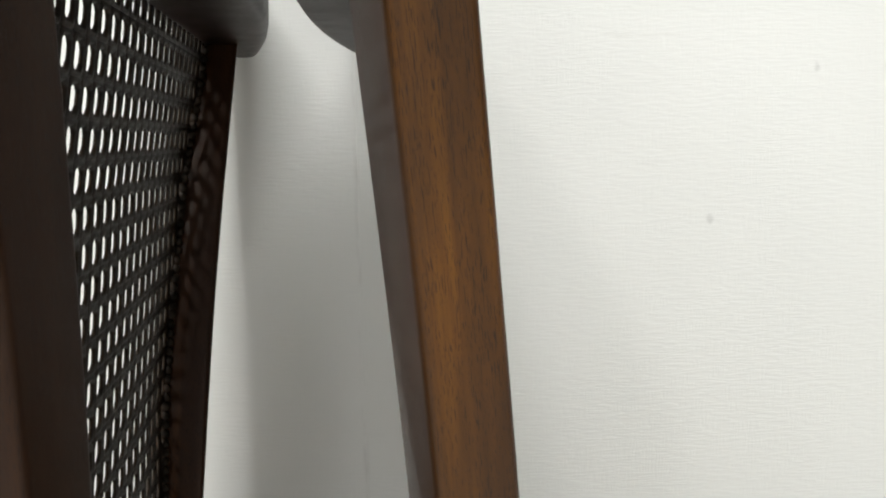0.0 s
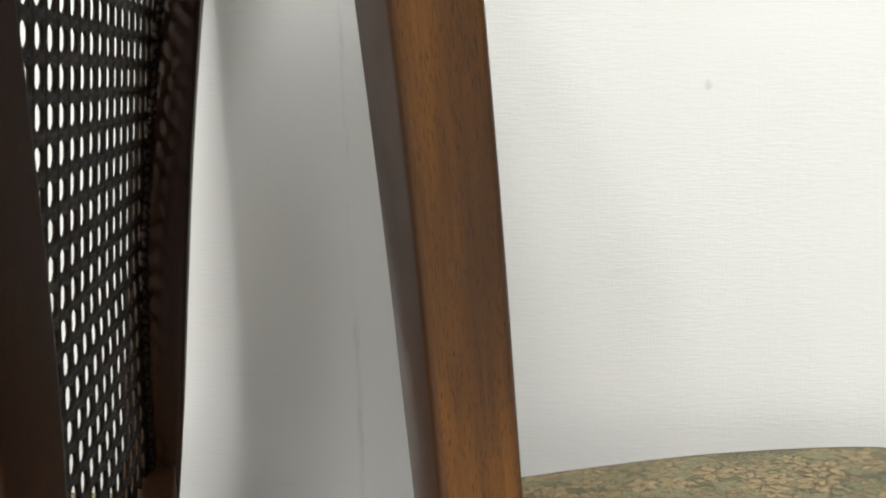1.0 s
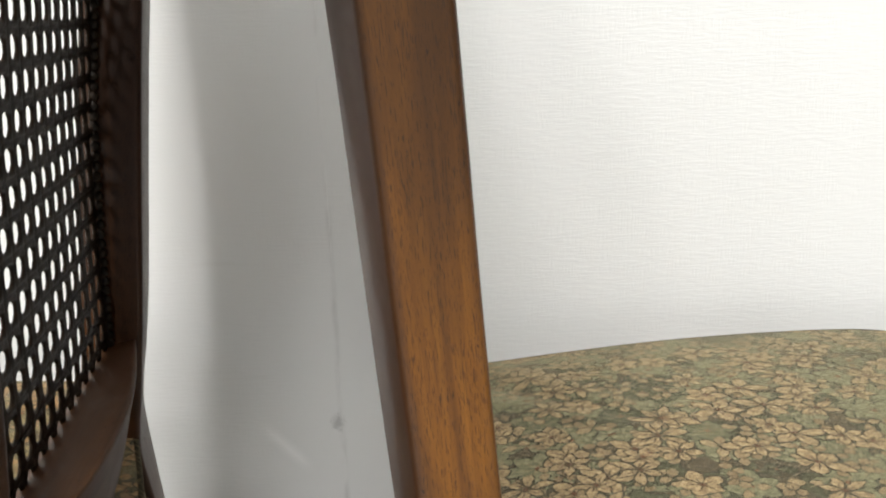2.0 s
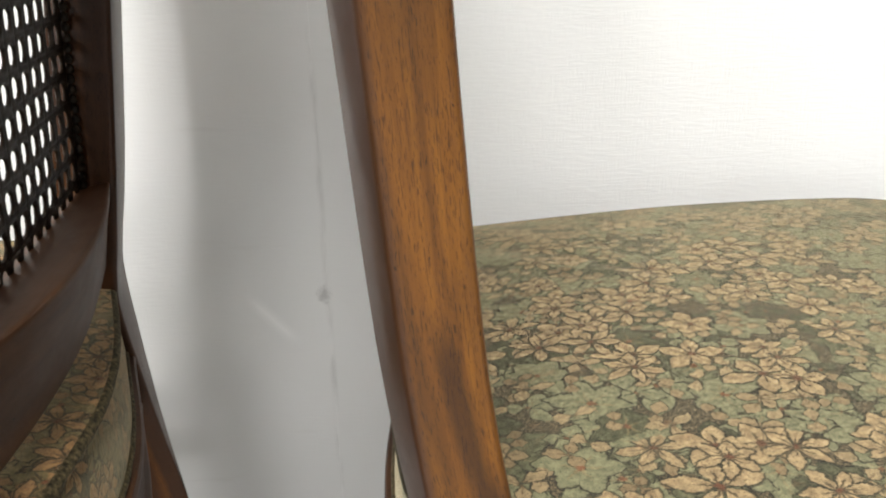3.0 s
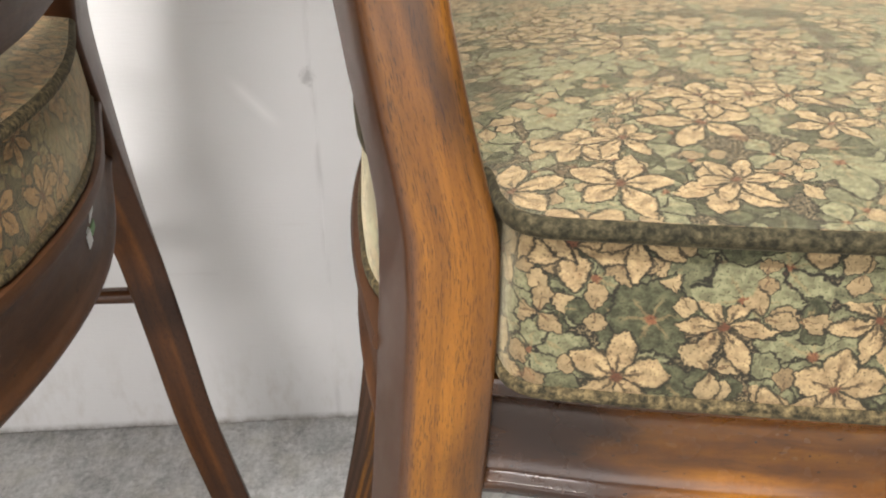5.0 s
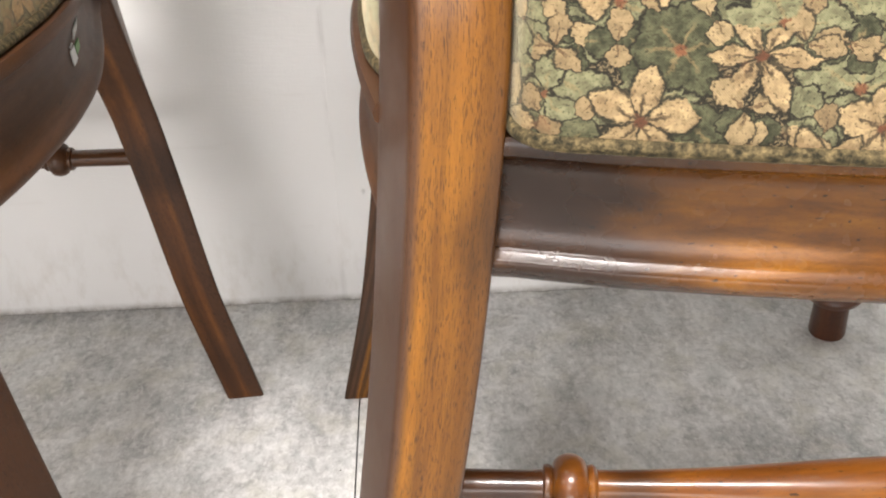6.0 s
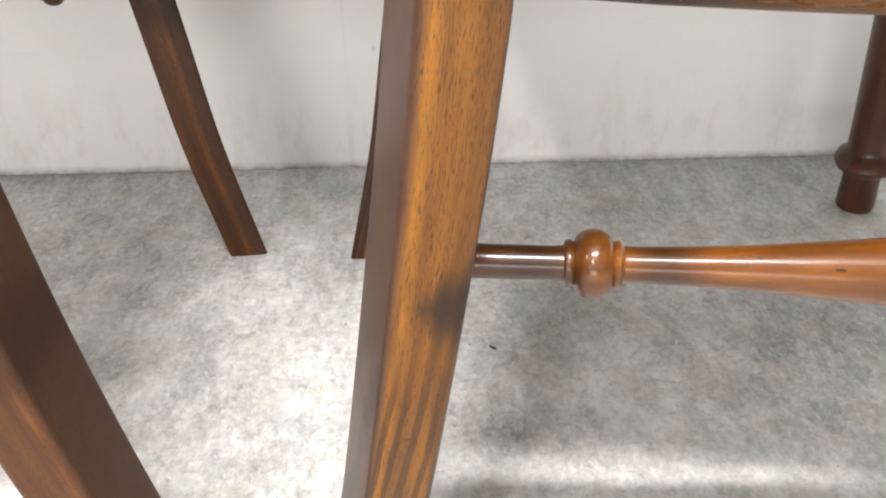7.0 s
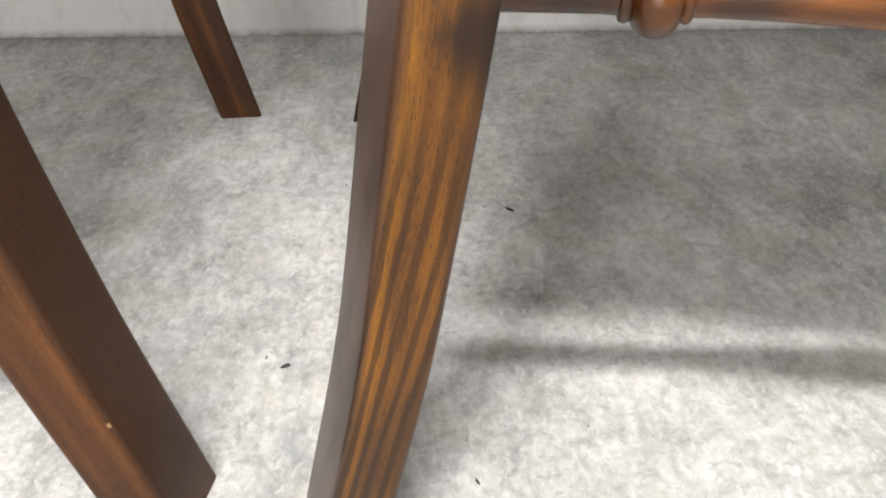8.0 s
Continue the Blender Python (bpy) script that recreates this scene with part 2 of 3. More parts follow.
    # broad green leaves with tan veins and a rust heart
    for scale, petals, length, width, keep, seed, pale, deep in ((31, 5, 0.74, 0.23, 0.0, 1, (0.205, 0.200, 0.108), (0.026, 0.030, 0.014)), (46, 3, 0.64, 0.21, 0.14, 2, (0.215, 0.210, 0.114), (0.026, 0.030, 0.014)), (29, 6, 0.60, 0.18, 0.22, 8, (0.205, 0.200, 0.108), (0.036, 0.040, 0.019))):
        b, h, v, c, rnd = motif(scale, petals, length, width, keep, seed)
        base = k.mix(h, base, dark)
        mottle = k.math("ADD", k.math("MULTIPLY", k.ramp(rnd[1], [(0.30, 0.0), (0.50, 1.0)]), 0.68), k.math("MULTIPLY", k.ramp(soft, [(0.35, 0.0), (0.65, 1.0)]), 0.32))
        base = k.mix(b, base, k.mix(mottle, deep, pale))
        base = k.mix(k.math("MULTIPLY", v, 0.45), base, (0.262, 0.185, 0.085))
        base = k.mix(k.math("MULTIPLY", c, 0.8), base, (0.190, 0.072, 0.032))
    # single beige leaves and buds
    for scale, petals, length, width, keep, seed in ((56, 2, 0.58, 0.20, 0.35, 3), (46, 3, 0.55, 0.16, 0.55, 5)):
        b, h, v, c, rnd = motif(scale, petals, length, width, keep, seed)
        base = k.mix(k.math("MULTIPLY", h, 0.9), base, dark)
        base = k.mix(b, base, k.mix(rnd[1], (0.200, 0.138, 0.070), (0.325, 0.240, 0.125)))
        base = k.mix(k.math("MULTIPLY", v, 0.75), base, (0.071, 0.036, 0.016))
    # large cream flowers with dark-lined petals
    petal = k.mix(k.ramp(k.noise(p, 230, 2), [(0.35, 0.0), (0.65, 1.0)]), (0.420, 0.306, 0.158), (0.245, 0.168, 0.085))
    for scale, petals, length, width, keep, seed in ((27, 5, 0.56, 0.140, 0.34, 4), (32, 6, 0.54, 0.110, 0.55, 7)):
        b, h, v, c, rnd = motif(scale, petals, length, width, keep, seed)
        base = k.mix(k.math("MULTIPLY", h, 0.9), base, dark)
        base = k.mix(b, base, petal)
        base = k.mix(k.math("MULTIPLY", v, 0.85), base, (0.036, 0.024, 0.013))
        base = k.mix(k.math("MULTIPLY", c, 0.85), base, (0.120, 0.040, 0.018))
    speck = k.ramp(sp, [(0.36, 1.0), (0.42, 0.0)])
    base = k.mix(k.math("MULTIPLY", speck, 0.65), base, dark)
    worn = k.ramp(soft, [(0.40, 0.30), (0.60, 0.0)])
    base = k.mix(worn, base, dark)
    rust = k.ramp(k.noise(p, 70, 2), [(0.66, 0.0), (0.74, 0.3)])
    base = k.mix(rust, base, (0.238, 0.103, 0.048))
    xy = k.split(uv)
    weave = k.math("MULTIPLY", k.math("SINE", k.math("MULTIPLY", xy[0], 9500)), k.math("SINE", k.math("MULTIPLY", xy[1], 9500)))
    fuzz = k.math("ADD", k.math("MULTIPLY", weave, 0.5), k.noise(uv, 1600, 2))
    m = k.surface(k.mix(1.0, base, shade_tint, "MULTIPLY"), 0.8, k.bump(fuzz, 0.3, 0.0004), spec=0.25)
    k.bsdf.inputs["Sheen Weight"].default_value = 0.58
    k.bsdf.inputs["Sheen Roughness"].default_value = 0.40
    k.bsdf.inputs["Sheen Tint"].default_value = (1.0, 0.90, 0.62, 1)
    return m


FABRIC = fabric_material("floral_fabric", (1.0, 1.0, 1.0))
# same print multiplied browner, so the second seat's shade sits in the cloth
FABRIC_SHADED = fabric_material("shaded_floral_fabric", (1.12, 0.84, 0.62))


def piping_material(name, low, middle, high):
    k = Nodes(name)
    o = k.coords()
    n = k.noise(o, 420, 3, 0.65)
    c = k.ramp(n, [(0.36, low), (0.52, middle), (0.72, high)])
    m = k.surface(c, 0.85, k.bump(n, 0.4, 0.001), spec=0.2)
    k.bsdf.inputs["Sheen Weight"].default_value = 0.06
    k.bsdf.inputs["Sheen Tint"].default_value = (1.0, 0.88, 0.62, 1)
    return m


PIPING = piping_material("piping_velvet", (0.012, 0.011, 0.006), (0.038, 0.033, 0.017), (0.092, 0.075, 0.040))
WELT = piping_material("welt_velvet", (0.014, 0.013, 0.007), (0.075, 0.058, 0.028), (0.20, 0.150, 0.072))


def wallpaper_material():
    """White vinyl paper with a linen-like relief and some scuffs."""
    k = Nodes("wallpaper")
    o = k.coords()
    slub = k.noise(k.stretch(o, (0.13, 1, 1)), 480, 2, 0.5)
    warp = k.noise(k.stretch(o, (1, 1, 0.16)), 560, 2, 0.5)
    patch = k.ramp(k.noise(k.stretch(o, (0.5, 1, 1)), 110, 2, 0.5), [(0.44, 0.15), (0.56, 0.9)])
    big = k.noise(o, 5, 3, 0.5)
    c = k.mix(big, (0.83, 0.838, 0.832), (0.885, 0.89, 0.88))
    streak = k.ramp(k.noise(k.stretch(o, (0.12, 1, 1)), 55, 3, 0.7), [(0.66, 0.0), (0.78, 0.10)])
    c = k.mix(streak, c, (0.45, 0.42, 0.38))
    drip = k.noise(k.stretch(o, (1, 1, 0.45)), 45, 4, 0.7)
    z = k.split(o)[2]
    low = k.ramp(z, [(0.0, 1.0), (0.12, 0.0)], True)
    dirt = k.math("MULTIPLY", low, k.ramp(drip, [(0.50, 0.0), (0.75, 0.28)]))
    c = k.mix(dirt, c, (0.40, 0.34, 0.24))
    edge = k.math("MULTIPLY", k.ramp(z, [(0.0, 1.0), (0.007, 0.0)]), k.ramp(k.noise(o, 70, 3, 0.7), [(0.30, 0.25), (0.65, 0.8)]))
    c = k.mix(edge, c, (0.20, 0.18, 0.15))
    seam = k.ramp(k.math("ABSOLUTE", k.math("ADD", k.split(o)[0], 0.0062)), [(0.0, 1.0), (0.0022, 0.0)])
    grime = k.math("MULTIPLY", seam, k.ramp(k.noise(k.stretch(o, (1, 1, 0.2)), 70, 3, 0.7), [(0.45, 0.0), (0.72, 0.28)]))
    c = k.mix(grime, c, (0.25, 0.24, 0.22))
    for x, zz, size, amount in ((-0.010, 0.349, 0.0075, 0.38), (0.02, 0.118, 0.003, 0.3),
                                (0.296, 0.733, 0.0045, 0.22), (0.386, 0.861, 0.004, 0.2),
                                (0.15, 0.17, 0.006, 0.12)):
        d = k.vmath("LENGTH", k.vmath("MULTIPLY", k.vmath("SUBTRACT", o, (x, 0, zz)), (1, 0, 0.7)))
        rag = k.math("ADD", d, k.math("MULTIPLY", k.math("SUBTRACT", k.noise(o, 200, 3, 0.65), 0.5), size * 1.7))
        c = k.mix(k.math("MULTIPLY", k.ramp(k.math("DIVIDE", rag, size), [(0.1, 1.0), (1.0, 0.0)], True), amount), c, (0.17, 0.17, 0.16))
    # slanting streak of light on the wall, painted as paler paper
    run = k.vmath("SUBTRACT", o, (-0.056, 0, 0.328))
    length = k.math("ADD", k.math("MULTIPLY", k.split(run)[0], 0.664), k.math("MULTIPLY", k.split(run)[2], -0.747))
    off = k.math("ABSOLUTE", k.math("ADD", k.math("MULTIPLY", k.split(run)[0], 0.747), k.math("MULTIPLY", k.split(run)[2], 0.664)))
    light_streak = k.math("MULTIPLY", k.ramp(off, [(0.0010, 1.0), (0.0060, 0.0)], True), k.ramp(k.math("ABSOLUTE", length), [(0.010, 1.0), (0.036, 0.0)], True))
    c = k.mix(k.math("MULTIPLY", light_streak, 0.85), c, (0.98, 0.98, 0.975))
    slub, warp = k.ramp(slub, [(0.38, 0.0), (0.62, 1.0)], True), k.ramp(warp, [(0.38, 0.0), (0.62, 1.0)], True)
    h = k.math("ADD", k.math("MULTIPLY", slub, k.math("SUBTRACT", 1.0, k.math("MULTIPLY", patch, 0.35))), k.math("MULTIPLY", warp, k.math("MULTIPLY", patch, 0.35)))
    return k.surface(c, 0.6, k.bump(h, 0.25, 0.0004), spec=0.3)


WALLPAPER = wallpaper_material()


def vinyl_material():
    """Vinyl floor tile printed like trowelled concrete."""
    k = Nodes("floor_vinyl")
    o = k.coords("Object")
    geo = k.t.nodes.new("ShaderNodeNewGeometry").outputs["Position"]
    big = k.noise(geo, 7, 3, 0.55)
    mid = k.noise(k.stretch(geo, (1, 0.6, 1)), 44, 6, 0.74, 0.3)
    fine = k.noise(k.stretch(geo, (1, 0.75, 1)), 200, 4, 0.65, 0.25)
    f = k.math("ADD", k.math("MULTIPLY", big, 0.24), k.math("ADD", k.math("MULTIPLY", mid, 0.48), k.math("MULTIPLY", fine, 0.27)))
    c = k.ramp(f, [(0.37, (0.26, 0.262, 0.257)), (0.49, (0.49, 0.493, 0.485)), (0.60, (0.70, 0.702, 0.69))])
    swirl = k.ramp(k.noise(k.stretch(geo, (1.3, 0.8, 1)), 150, 3, 0.6, 0.7), [(0.54, 0.0), (0.66, 0.5)])
    c = k.mix(swirl, c, (0.72, 0.722, 0.71))
    smear = k.ramp(k.noise(k.stretch(geo, (0.8, 1.3, 1)), 125, 4, 0.65, 0.4), [(0.54, 0.0), (0.68, 0.45)])
    c = k.mix(smear, c, (0.24, 0.24, 0.24))
    tint = k.noise(geo, 26, 3, 0.6)
    c = k.mix(k.ramp(tint, [(0.50, 0.0), (0.66, 0.30)]), c, (0.50, 0.49, 0.40))
    c = k.mix(k.ramp(tint, [(0.34, 0.28), (0.48, 0.0)]), c, (0.40, 0.435, 0.43))
    fleck = k.ramp(k.noise(geo, 300, 2, 0.6), [(0.70, 0.0), (0.75, 0.6)])
    c = k.mix(fleck, c, (0.13, 0.13, 0.14))
    rough = k.math("ADD", k.math("MULTIPLY", fine, 0.25), 0.34)
    return k.surface(c, rough, k.bump(fine, 0.12, 0.0008), spec=0.4)


VINYL = vinyl_material()


def plain(name, colour, rough=0.6, spread=0.12):
    k = Nodes(name)
    o = k.coords()
    n = k.noise(o, 40, 4, 0.6)
    c = k.mix(n, tuple(v * (1 - spread) for v in colour), tuple(min(1, v * (1 + spread)) for v in colour))
    return k.surface(c, rough, k.bump(k.noise(o, 300, 2), 0.1, 0.0005))


# unseen walls and ceiling are kept grey to cut bounced light
PAINT = plain("wall_paint", (0.18, 0.18, 0.175), 0.7, 0.03)
CEILING = plain("ceiling_board", (0.38, 0.38, 0.37), 0.8, 0.02)
JOINT = plain("floor_joint", (0.03, 0.032, 0.032), 0.7)
STICKER_WHITE = plain("sticker_white", (0.72, 0.74, 0.72), 0.5, 0.04)
STICKER_GREEN = plain("sticker_green", (0.12, 0.28, 0.08), 0.5, 0.04)
CRUMB = plain("crumb", (0.05, 0.048, 0.045), 0.8)


# ---- mesh helpers ----
def part(name, bm, material, parent=None, label="", smooth=40):
    data = bpy.data.meshes.new(name)
    bmesh.ops.recalc_face_normals(bm, faces=bm.faces)
    for f in bm.faces:
        f.smooth = True
    for e in bm.edges:
        if len(e.link_faces) == 2 and e.calc_face_angle(0.0) > radians(smooth):
            e.smooth = False
    bm.to_mesh(data)
    bm.free()
    data.materials.append(material)
    ob = new(name, data)
    if parent is not None:
        ob.parent = parent
    if label:
        ob["label"] = label
    return ob


def smooth_curve(points, n):
    """n points along a curve through the given ones."""
    p = [Vector(q) for q in points]
    p = [p[0] * 2 - p[1]] + p + [p[-1] * 2 - p[-2]]
    out = []
    spans = len(p) - 3
    for i in range(n):
        t = i / (n - 1) * spans
        s = min(int(t), spans - 1)
        t -= s
        a, b, c, d = p[s:s + 4]
        out.append(0.5 * (2 * b + (c - a) * t + (2 * a - 5 * b + 4 * c - d) * t * t + (3 * b - a - 3 * c + d) * t ** 3))
    return out


def loft(rings, closed_ends=True, loop=False):
    """A skin over rings of equal point count."""
    bm = bmesh.new()
    vs = [[bm.verts.new(p) for p in r] for r in rings]
    n = len(rings[0])
    m = len(vs)
    for i in range(m if loop else m - 1):
        a, b = vs[i], vs[(i + 1) % m]
        for j in range(n):
            bm.faces.new((a[j], a[(j + 1) % n], b[(j + 1) % n], b[j]))
    if closed_ends and not loop:
        bm.faces.new(list(reversed(vs[0])))
        bm.faces.new(vs[-1])
    return bm


def rounded(corners, radius, steps=4):
    """The 2D polygon with its corners rounded."""
    out = []
    n = len(corners)
    for i in range(n):
        a, b, c = (Vector(corners[(i + k) % n]) for k in (-1, 0, 1))
        p, q = b + (a - b).normalized() * radius, b + (c - b).normalized() * radius
        for s in range(steps + 1):
            t = s / steps
            out.append((1 - t) ** 2 * p + 2 * t * (1 - t) * b + t * t * q)
    return out


def turned(profile, start, end, sides=28):
    """A lathe-turned bar from start to end; profile: (distance 0 to 1, radius)."""
    a, b = Vector(start), Vector(end)
    axis = (b - a).normalized()
    side = axis.orthogonal().normalized()
    other = axis.cross(side)
    rings = []
    for s, r in profile:
        c = a.lerp(b, s)
        rings.append([c + side * (r * math.cos(2 * math.pi * k / sides)) + other * (r * math.sin(2 * math.pi * k / sides)) for k in range(sides)])
    return loft(rings)


def tube(points, radius, sides=10, loop=False):
    rings = []
    m = len(points)
    for i, p in enumerate(points):
        p = Vector(p)
        a, b = Vector(points[(i - 1) % m]), Vector(points[(i + 1) % m])
        if not loop:
            a = p if i == 0 else a
            b = p if i == m - 1 else b
        d = (b - a).normalized()
        side = d.cross(Vector((0, 0, 1))).normalized()
        up = side.cross(d)
        rings.append([p + side * radius * math.cos(2 * math.pi * k / sides) + up * radius * math.sin(2 * math.pi * k / sides) for k in range(sides)])
    return loft(rings, True, loop)


def box(x0, y0, z0, x1, y1, z1, bevel=0.0):
    bm = bmesh.new()
    bmesh.ops.create_cube(bm, size=1)
    for v in bm.verts:
        v.co = Vector((x0 if v.co.x < 0 else x1, y0 if v.co.y < 0 else y1, z0 if v.co.z < 0 else z1))
    if bevel:
        bmesh.ops.bevel(bm, geom=bm.edges[:], offset=bevel, segments=2, affect="EDGES")
    return bm


# ---- the room ----
WALL_Y = 0.785
SEAM_X, SEAM_Y, TILE = 0.013, WALL_Y - 0.9, 0.9
X0, X1, Y0, TOP = SEAM_X - 6 * TILE, SEAM_X + 5 * TILE, SEAM_Y - 11 * TILE, 2.7

floor = tagged(part("floor", box(X0, Y0, -0.12, X1, WALL_Y + 0.1, -0.004), JOINT), "grey concrete-look vinyl tile floor with fine dark joints", "floor", kind="structure")
# the papered wall: two drops of paper that meet in a fine upright seam
wall = bmesh.new()
for a, b in ((X0, -0.00585), (-0.00575, X1)):
    piece = box(a, WALL_Y, -0.02, b, WALL_Y + 0.004, TOP, 0.0002)
    data = bpy.data.meshes.new("drop")
    piece.to_mesh(data)
    piece.free()
    wall.from_mesh(data)
    bpy.data.meshes.remove(data)
north = tagged(part("wall_north", box(X0, WALL_Y + 0.0042, -0.02, X1, WALL_Y + 0.12, TOP), PAINT), "white wall with linen-textured vinyl wallpaper, scuffed low down", "wall", kind="structure")
part("wallpaper", wall, WALLPAPER, north, "white linen-textured vinyl wallpaper")
# unseen wall, with the opening added for the fill lamp
south = bmesh.new()
for a, b, c, d in ((X0, FILL_OPENING[0], 0, TOP), (FILL_OPENING[1], X1, 0, TOP), (FILL_OPENING[0], FILL_OPENING[1], 0, FILL_OPENING[2]), (FILL_OPENING[0], FILL_OPENING[1], FILL_OPENING[3], TOP)):
    corners = [south.verts.new(q) for q in ((a, Y0, c), (b, Y0, c), (b, Y0, d), (a, Y0, d))]
    south.faces.new(corners)
bmesh.ops.remove_doubles(south, verts=south.verts[:], dist=0.0001)
bmesh.ops.solidify(south, geom=south.faces[:], thickness=0.12)
tagged(part("wall_south", south, PAINT), "plain unseen grey wall with an opening added for the fill lamp", "wall", kind="structure")
tagged(part("wall_west", box(X0 - 0.12, Y0, 0, X0, WALL_Y + 0.12, TOP), PAINT), "plain unseen wall, greyed to cut bounced light", "wall", kind="structure")
tagged(part("wall_east", box(X1, Y0, 0, X1 + 0.12, WALL_Y + 0.12, TOP), PAINT), "plain unseen wall, greyed to cut bounced light", "wall", kind="structure")
tagged(part("ceiling", box(X0, Y0, TOP, X1, WALL_Y + 0.12, TOP + 0.1), CEILING), "plain unseen ceiling, greyed to cut bounced light", "ceiling", kind="structure")


# ---- the cane-back chair: x towards its front, y to its left, z up ----
KNOTS = (0.0, 0.1, 0.2, 0.3, 0.39, 0.42, 0.437, 0.46, 0.49, 0.54, 0.62, 0.7, 0.78, 0.88)
REAR = (0.0096, 0.0314, 0.0455, 0.059, 0.0667, 0.0683, 0.0683, 0.0650, 0.0589, 0.0534, 0.0474, 0.0424, 0.0364, 0.0283)
FRONT = (0.0339, 0.0561, 0.0708, 0.0854, 0.0945, 0.0958, 0.0962, 0.0913, 0.0838, 0.0781, 0.072, 0.0662, 0.0583, 0.0478)
OUT = (0.2004, 0.1997, 0.2044, 0.1998, 0.1961, 0.1935, 0.1913, 0.1882, 0.1841, 0.1806, 0.1851, 0.2012, 0.2264, 0.2656)
LEAN, SPREAD, BULGE, FULL_SIDE, STRETCHER_Z = 0.0, 0.0, 0.75, -1, 0.2395  # how far a chair's back leans and opens beyond the tables, by metre of height; how full its bow is, and on which side
SEAT_LEAN = (0.0009, -0.0162)  # the cushion's rim: its rise, and its lean to one side
THICK, TWIST = 0.034, 0.0098
WIDE_STILE, CREST_LOW = False, 0.866  # whether the stile on the right-hand side is broad; the crest's underside
POST_WOOD, TURNED_WOOD, TOP_PIPING, SEAT_CLOTH = POST, TURNED, PIPING, FABRIC
SEAT_LABEL = "green upholstered seat with cream flowers and leaves"


def at(values, z):
    extra = max(0.0, z - 0.437) * (SPREAD if values is OUT else LEAN)
    return float(np.interp(z, KNOTS, values)) + extra


def stile(z, side):
    """How broad a stile is, across the back."""
    return float(np.interp(z, (0.26, 0.50, 0.65, 0.77, 0.88), (THICK, 0.105, 0.112, 0.119, 0.124))) if WIDE_STILE and side < 0 else THICK


def cane_u(z):
    """The plane of the cane panel, let into the frame."""
    return at(REAR, z) + float(np.interp(z, (0.51, 0.58, 0.65, 0.72, 0.79, 0.85, 0.89), (0.0050, 0.0095, 0.0125, 0.0120, 0.0115, 0.0075, 0.006)))


def bow(z):
    """How far the back bulges rearwards in its middle."""
    full = float(np.interp(z, (0.35, 0.41, 0.465, 0.52), (0.025, 0.025, 0.012, 0.0204))) * BULGE
    return full if z < 0.52 else float(np.interp(z, (0.52, 0.88), (full, 0.027)))


def back_u(v, z):
    """The rear surface of the bowed back at v to the side; low down the bow is fuller on one side."""
    o, skew = at(OUT, z), 0.04
    even = 1 - min(1.0, (v / o) ** 2)
    v = v * FULL_SIDE - skew
    t = min(1.0, v / (o - skew) if v > 0 else -v / (o + skew))
    full = 1 - t * t if v > 0 else (1 + math.cos(math.pi * t)) / 2
    w = float(np.interp(z, (0.55, 0.80), (1, 0)))
    return at(REAR, z) - bow(z) * (full * w + even * (1 - w))


def plan_side(u):
    """Half the width of the seat frame at u."""
    return float(np.interp(u, (0.09, 0.13, 0.165, 0.205, 0.25, 0.31, 0.38, 0.43), (0.191, 0.2025, 0.2100, 0.2172, 0.2245, 0.2315, 0.2350, 0.229)))


RAIL_PROFILE = ((-0.022, 0.3355), (-0.0100, 0.3355), (-0.0064, 0.3371), (-0.0032, 0.3394), (-0.0004, 0.3419), (0.0015, 0.3444), (0.0020, 0.3466), (0.0011, 0.3486), (-0.0012, 0.3498), (-0.0022, 0.3515),
                (-0.0040, 0.3570), (-0.0050, 0.3640), (-0.0048, 0.3705), (-0.0034, 0.3765), (-0.0010, 0.3818), (0.0004, 0.3830), (0.0024, 0.3846), (0.0028, 0.3875), (0.0016, 0.3902), (-0.022, 0.3905))


def rail_sweep(path):
    """A moulded seat rail along a level path; its outer side is to the right of the way."""
    rings = []
    m = len(path)
    for i, p in enumerate(path):
        d = Vector(path[min(i + 1, m - 1)]) - Vector(path[max(i - 1, 0)])
        n = Vector((d.y, -d.x, 0)).normalized()
        rings.append([Vector((p[0], p[1], 0)) + n * o + Vector((0, 0, z)) for o, z in RAIL_PROFILE])
    return loft(rings)


def post_mesh(side):
    rings, axes = [], []
    zs = sorted(set(list(np.linspace(0, 0.41, 22)) + [0.42, 0.428, 0.435, 0.442, 0.45, 0.46] + list(np.linspace(0.48, 0.89, 20))))

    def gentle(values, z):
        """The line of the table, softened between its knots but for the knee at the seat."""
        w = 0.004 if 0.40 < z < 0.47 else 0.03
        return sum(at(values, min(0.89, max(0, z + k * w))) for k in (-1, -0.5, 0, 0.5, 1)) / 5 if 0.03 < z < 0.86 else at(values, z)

    for z in zs:
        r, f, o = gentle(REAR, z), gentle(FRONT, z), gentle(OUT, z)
        if z > 0.88:
            r, f, o = (2 * at(a, 0.88) - at(a, 0.87) for a in (REAR, FRONT, OUT))
        broad = stile(z, side)
        turn_in = TWIST + 0.053 * (broad - THICK)
        quad = [(r - 0.0004, o + 0.0006), (r - turn_in - 0.0006, o - broad), (f - TWIST * 0.4, o - broad), (f + 0.0006, o + 0.0006)]
        rings.append([Vector((p.x, p.y * side, z)) for p in rounded([Vector(q) for q in quad], 0.0036, 5)])
        axes.append(Vector(((r + f) / 2, o * side, 0)))
    bm = loft(rings)
    layer = bm.verts.layers.float_vector.new("grain")
    bm.verts.ensure_lookup_table()
    n = len(rings[0])
    for i, v in enumerate(bm.verts):
        v[layer] = v.co - axes[i // n]
    return bm


def seat_lift(v):
    """How far the cushion's rim stands above or below its usual height at v to the side."""
    return SEAT_LEAN[0] + SEAT_LEAN[1] * v


